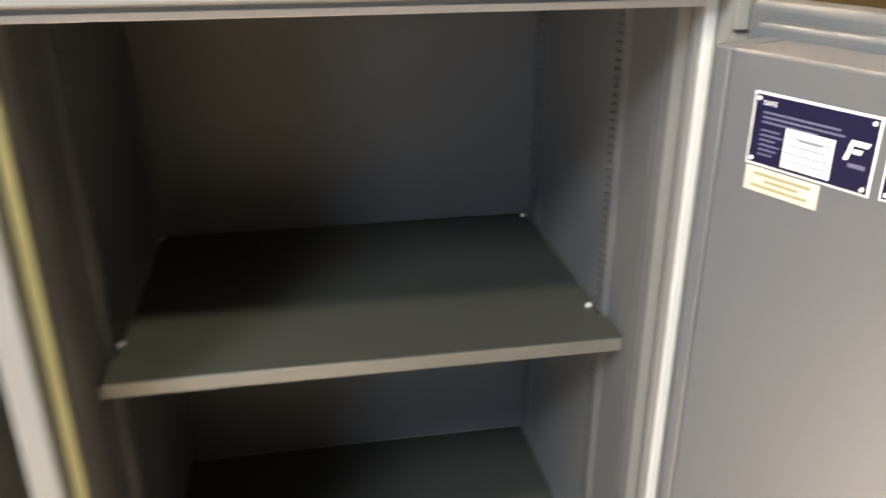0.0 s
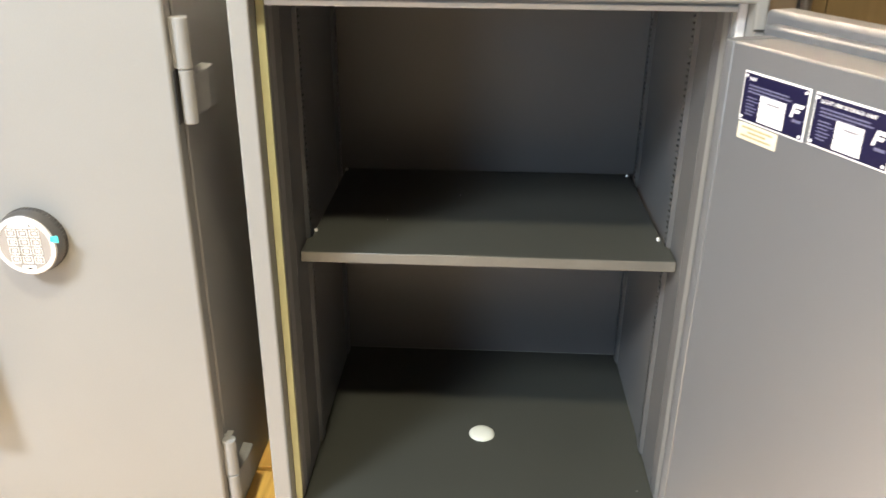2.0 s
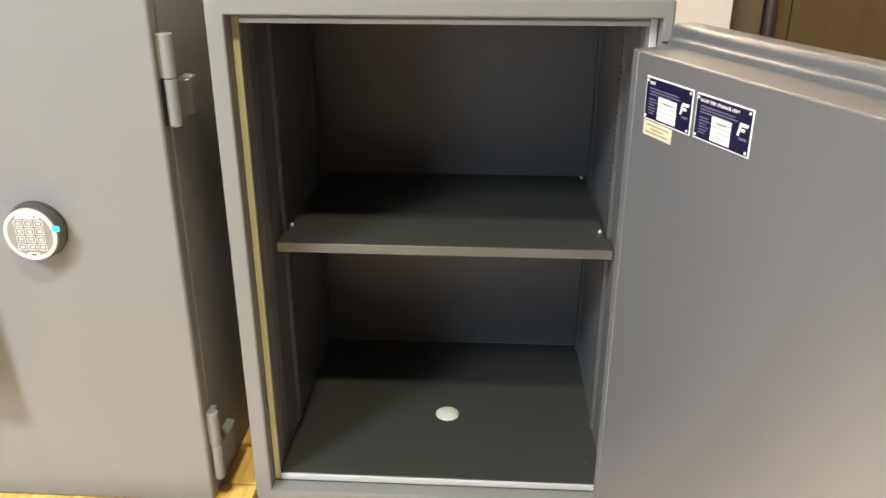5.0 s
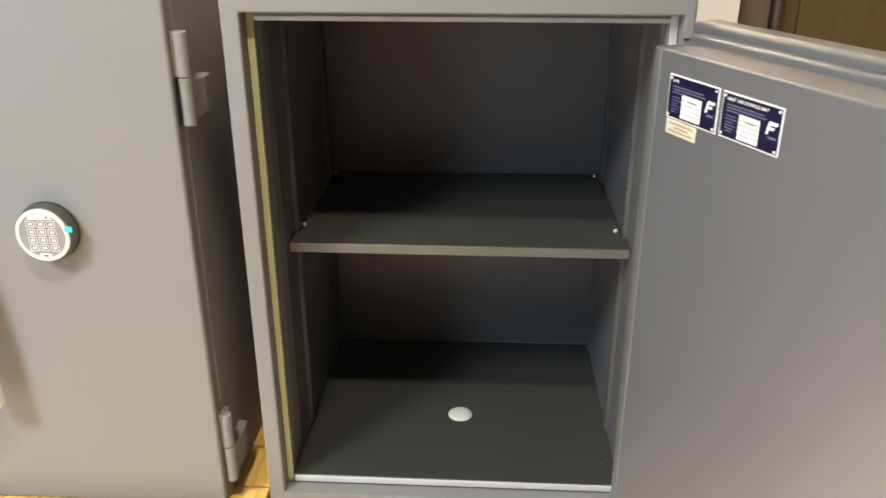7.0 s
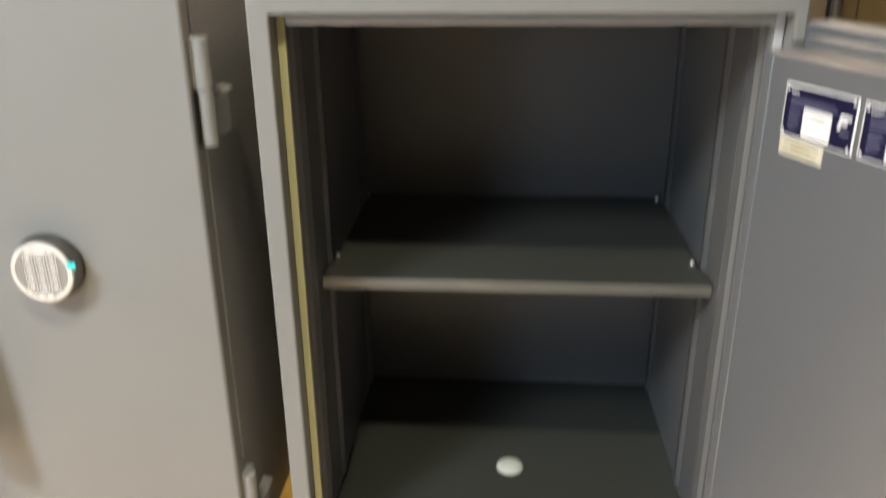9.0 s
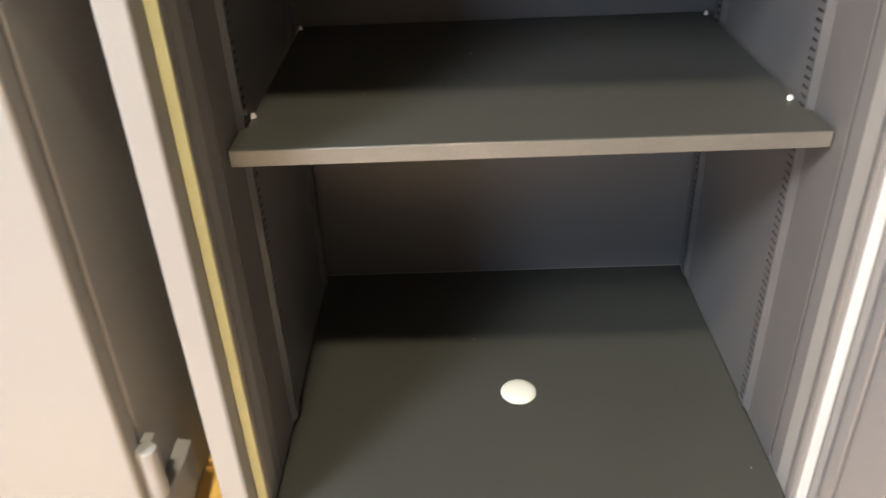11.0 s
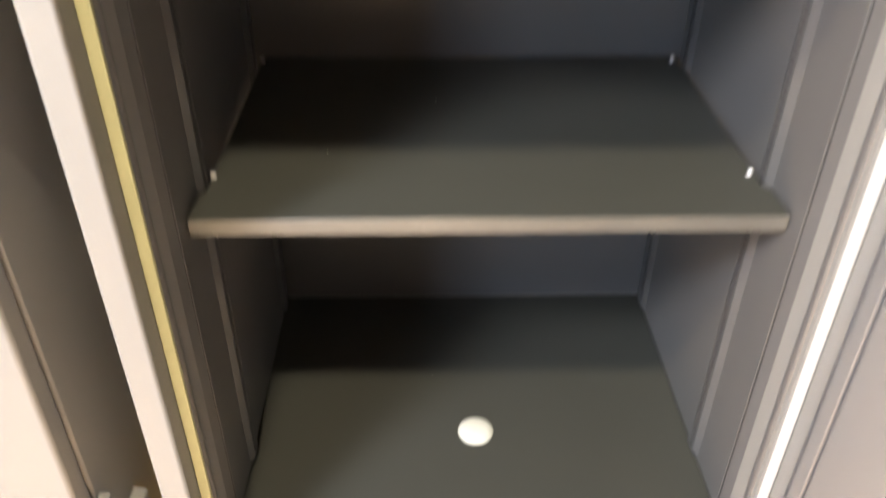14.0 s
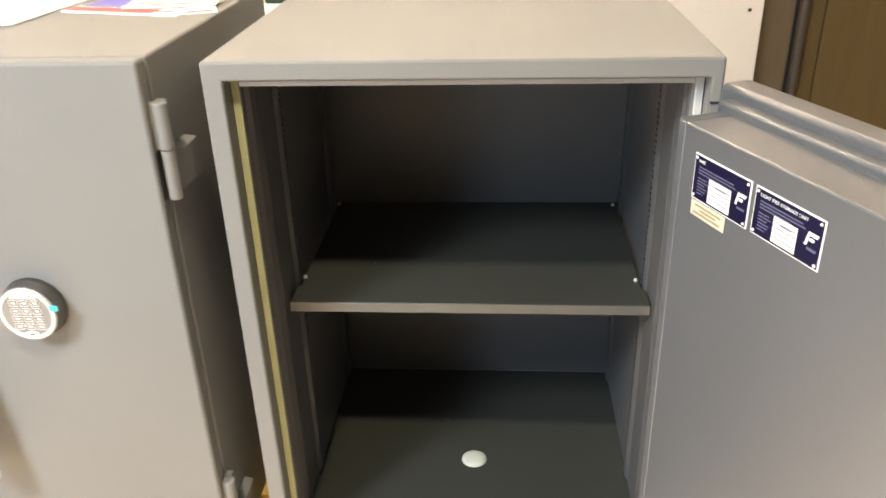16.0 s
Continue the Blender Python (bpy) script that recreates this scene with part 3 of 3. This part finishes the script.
def papers():
    # Black under-sheet paints the shadow along the paper's lifted front edge.
    sheet("sheet_shadow", [(-0.978, 0.882), (-0.690, 0.878), (-0.640, 1.04), (-0.640, 1.10), (-0.968, 1.10)], LZT, SOFTBLACK, "black sheet painting the shadow under a paper's front edge", "papers on the safe")
    sheet("paper_sheet", [(-0.975, 0.884), (-0.615, 0.880), (-0.600, 1.10), (-0.965, 1.10)], LZT + 0.0014, PAPER, "white paper sheet lying on the closed safe", "papers on the safe")
    b = thing("leaflet", "printed leaflet with red and blue print on the closed safe", "leaflet", (-0.46, 1.08, LZT), -14, "papers on the safe")
    part("page", rbox(-0.11, -0.12, 0, 0.11, 0.12, 0.003, 0.0005), PAPER, b)
    part("printed_band", box(bmesh.new(), -0.105, -0.115, 0.0028, 0.06, -0.085, 0.0036), REDINK, b)
    part("printed_band", box(bmesh.new(), -0.105, -0.07, 0.0028, -0.03, 0.02, 0.0036), BLUEINK, b)
    part("printed_line", box(bmesh.new(), 0.03, -0.10, 0.0028, 0.10, -0.095, 0.0036), SOFTBLACK, b)
    d = thing("leaflet", "folded leaflet with a dark printed strip on the closed safe", "leaflet", (-0.395, 1.02, LZT), 21, "papers on the safe")
    part("page", rbox(-0.05, -0.07, 0, 0.045, 0.08, 0.002, 0.0005), PAPER, d)
    part("printed_line", box(bmesh.new(), -0.045, -0.062, 0.0018, 0.04, -0.056, 0.0026), SOFTBLACK, d)
    for k, (x0, x1) in enumerate(((-0.10, 0.055), (-0.02, 0.10), (-0.10, 0.03), (0.0, 0.09))):
        y = -0.078 + 0.011 * k
        part("printed_line", box(bmesh.new(), x0, y, 0.0028, x1, y + 0.004, 0.0035), (SOFTBLACK, REDINK)[k % 2], b)
    c = thing("leaflet", "white printed leaflet under another on the closed safe", "leaflet", (-0.405, 1.09, LZT + 0.0042), 8, "papers on the safe")
    part("page", rbox(-0.10, -0.09, 0, 0.05, 0.12, 0.002, 0.0005), PAPER, c)
    part("printed_line", box(bmesh.new(), -0.06, -0.075, 0.0018, 0.03, -0.070, 0.0026), SOFTBLACK, c)
    for k, (x0, x1) in enumerate(((-0.085, -0.03), (-0.02, 0.035), (-0.08, 0.02), (-0.05, 0.04))):
        y = -0.055 + 0.016 * k
        part("printed_line", box(bmesh.new(), x0, y, 0.0018, x1, y + 0.005, 0.0026), (SOFTBLACK, BLUEINK, SOFTBLACK, REDINK)[k], c)


def screwdriver():
    s = thing("screwdriver", "red and black screwdriver lying on the leaflets", "screwdriver", (-0.505, 1.150, LZT + 0.0210), -24)
    m = pose(0, 0, 0, 0, 90, 0)
    part("end_cap", lathe([(0.009, -0.078), (0.0135, -0.076), (0.0158, -0.070), (0.0160, -0.058)], 28), RED, s, "", m)
    part("collar", lathe([(0.0150, -0.0585), (0.0150, -0.052)], 28), SOFTBLACK, s, "", m)
    part("grip", lathe([(0.0158, -0.0525), (0.0165, -0.03), (0.0158, -0.006), (0.0150, -0.004)], 28), RED, s, "", m)
    part("sleeve", lathe([(0.0152, -0.005), (0.0150, 0.008), (0.0125, 0.024), (0.0100, 0.042), (0.0100, 0.052)], 28), SOFTBLACK, s, "", m)
    part("tip_ring", lathe([(0.0100, 0.051), (0.0140, 0.056), (0.0148, 0.064), (0.0120, 0.070)], 28), RED, s, "", m)


def bench():
    t = thing("bench", "white laminate bench behind the safes", "bench")
    part("worktop", rbox(-1.3, 1.396, 0.925, 0.327, RY1 - 0.01, 0.955, 0.003), LAMINATE, t)
    part("front_panel", rbox(-1.28, 1.40, 0, 0.325, 1.42, 0.9245, 0.003), LAMINATE, t)
    for x in (-1.28, 0.295):
        part("side_panel", rbox(x, 1.4205, 0, x + 0.03, RY1 - 0.02, 0.9245, 0.003), LAMINATE, t)


def file_boxes():
    for x0, x1, lab in ((-0.245, -0.035, "flat cream file box with a brown base on the bench"), (-0.02, 0.205, "flat cream file box piled with loose papers")):
        b = thing("file_box", lab, "box", (x0, 1.74, 0.9552), 0, "file boxes")
        w = x1 - x0
        part("base", rbox(0, 0, 0, w, 0.22, 0.058, 0.004), TAUPE, b)
        part("lid", rbox(-0.004, -0.004, 0.0585, w + 0.004, 0.224, 0.070, 0.003), IVORY, b)
        for x in (0.008, w - 0.02):
            part("clasp", rbox(x, -0.008, 0.050, x + 0.010, -0.0045, 0.066, 0.001), GUNMETAL, b)
    rnd = random.Random(11)
    for k in range(5):
        bm = bmesh.new()
        n = 14
        turn, ph, lift = rnd.uniform(-0.16, 0.16), rnd.uniform(0, 6), rnd.uniform(0.004, 0.010)
        for i in range(n + 1):
            u = i / n - 0.5
            z = 1.0262 + 0.0048 * k + lift * (0.5 + 0.5 * math.sin((5 + k) * u + ph)) * (1.2 - u) + rnd.uniform(0, 0.0015)
            for v in (-0.105, 0.105):
                for dz in (0, 0.0042):
                    bm.verts.new((0.1 + 0.208 * u - turn * v, 1.845 + v + 0.208 * u * turn + 0.004 * math.sin(k), z + dz))
        bm.verts.ensure_lookup_table()
        for i in range(n):
            a, b = 4 * i, 4 * i + 4
            for q in ((0, 2, 6, 4), (1, 5, 7, 3), (0, 4, 5, 1), (2, 3, 7, 6)):
                bm.faces.new([bm.verts[a + j] for j in q])
        bm.faces.new([bm.verts[j] for j in (0, 1, 3, 2)])
        bm.faces.new([bm.verts[4 * n + j] for j in (0, 2, 3, 1)])
        solid("loose_paper", bm, (CREAMPAPER, CREAMPAPER, PAPER)[k % 3], "curled %s paper piled on a file box" % ("cream", "cream", "white")[k % 3], "paper", "loose papers")


def tray():
    """Rounded cream case standing on the bench, with a black edging and a dark green plate before it."""
    t = thing("plastic_case", "cream plastic case with black edging and a dark green plate", "case", (-0.60, 1.60, 0.9552))

    def outline(w, h, r, grow):
        pts = [(-grow, 0.0), (w + grow, 0.0)]
        for k in range(9):
            a = math.pi / 2 * k / 8
            pts.append((w - r + (r + grow) * math.cos(a), h - r + (r + grow) * math.sin(a)))
        pts += [(-grow, h + grow)]
        return pts
    part("body", round_edges(prism(bmesh.new(), outline(0.29, 0.080, 0.022, 0), 0.0, 0.05, 1), 0.002), IVORY, t)
    part("edging", round_edges(prism(bmesh.new(), outline(0.29, 0.080, 0.022, 0.0045), 0.0505, 0.066, 1), 0.002), BLACK, t, "black rubber edging")
    part("plate", rbox(0.17, -0.012, 0.0, 0.245, -0.0015, 0.068, 0.004), GREENDARK, t, "dark green plate")


def back_right():
    yf = RY1 - 0.036
    w = thing("wardrobe", "tall brown built-in cupboard with a dark metal post", "cupboard")
    part("side_panel", rbox(0.880, RY1 - 0.018, 0, 1.062, RY1 - 0.002, 2.2, 0.002), TAUPE, w, "taupe recessed panel")
    part("post", lathe([(0.017, 0.0), (0.017, 2.2)], 24), GUNMETAL, w, "dark metal post", pose(1.080, yf - 0.012, 0))
    part("door", rbox(1.098, yf, 0.02, 1.148, RY1 - 0.002, 2.2, 0.002), BROWN, w)
    part("door", rbox(1.1515, yf, 0.02, 1.95, RY1 - 0.002, 2.2, 0.002), BROWN, w, "brown veneered door")
    part("backing", box(bmesh.new(), 1.0625, RY1 - 0.012, 0, 1.0975, RY1 - 0.002, 2.2), BLACK, w)
    c = thing("wall_ledge", "white boxed-in ledge along the foot of the white wall", "ledge")
    part("front", rbox(0.34, RY1 - 0.085, 0, 0.940, RY1 - 0.020, 0.888, 0.003), LAMINATE, c)
    part("top", rbox(0.34, RY1 - 0.090, 0.8885, 0.944, RY1 - 0.020, 0.928, 0.006, 3), LAMINATE, c)
    part("screw_head", lathe([(0.006, 0), (0.005, 0.001), (0.002, 0.0018)], 12, "y"), GREENDARK, c, "", pose(0.898, RY1 - 0.085, 0.781))


def yellow_cupboard():
    w = thing("cupboard", "pale yellow wooden cupboard against the white wall", "cupboard")
    part("body", rbox(-1.27, 2.16, 0, -0.80, RY1 - 0.005, 1.9, 0.004), YELLOWWOOD, w)
    part("door", rbox(-1.265, 2.138, 0.96, -1.092, 2.158, 1.88, 0.003), YELLOWWOOD, w)
    part("door", rbox(-1.088, 2.138, 1.118, -0.805, 2.158, 1.88, 0.003), YELLOWPALE, w)
    part("drawer_front", rbox(-1.088, 2.138, 0.96, -0.805, 2.158, 1.114, 0.003), YELLOWPALE, w)
    part("handle", rbox(-1.290, 2.154, 0.99, -1.284, 2.158, 1.085, 0.001), BLACK, w, "thin black handle")


papers()
screwdriver()
bench()
file_boxes()
tray()
back_right()
yellow_cupboard()


def specks():
    """Paint chips and dust that lie on the safe's floor and shelf."""
    rnd = random.Random(5)
    for place, spots in (("floor", ((0.332, 0.759), (0.015, 1.015))), ("shelf", ((-0.099, 0.926), (0.02, 1.05)))):
        z = FLOOR_Z if place == "floor" else 0.6265
        bm = bmesh.new()
        for x, y in spots:
            r = rnd.uniform(0.0004, 0.0007)
            prism(bm, [(x + r * math.cos(a) * rnd.uniform(0.7, 1.2), y + r * math.sin(a) * rnd.uniform(0.7, 1.2)) for a in (0.2, 1.4, 2.7, 3.9, 5.2)], z, z + 0.0006)
        solid("dust_specks", bm, PAPER, "tiny pale paint chips on the %s of the safe" % place, "dust", kind="stuff")


specks()
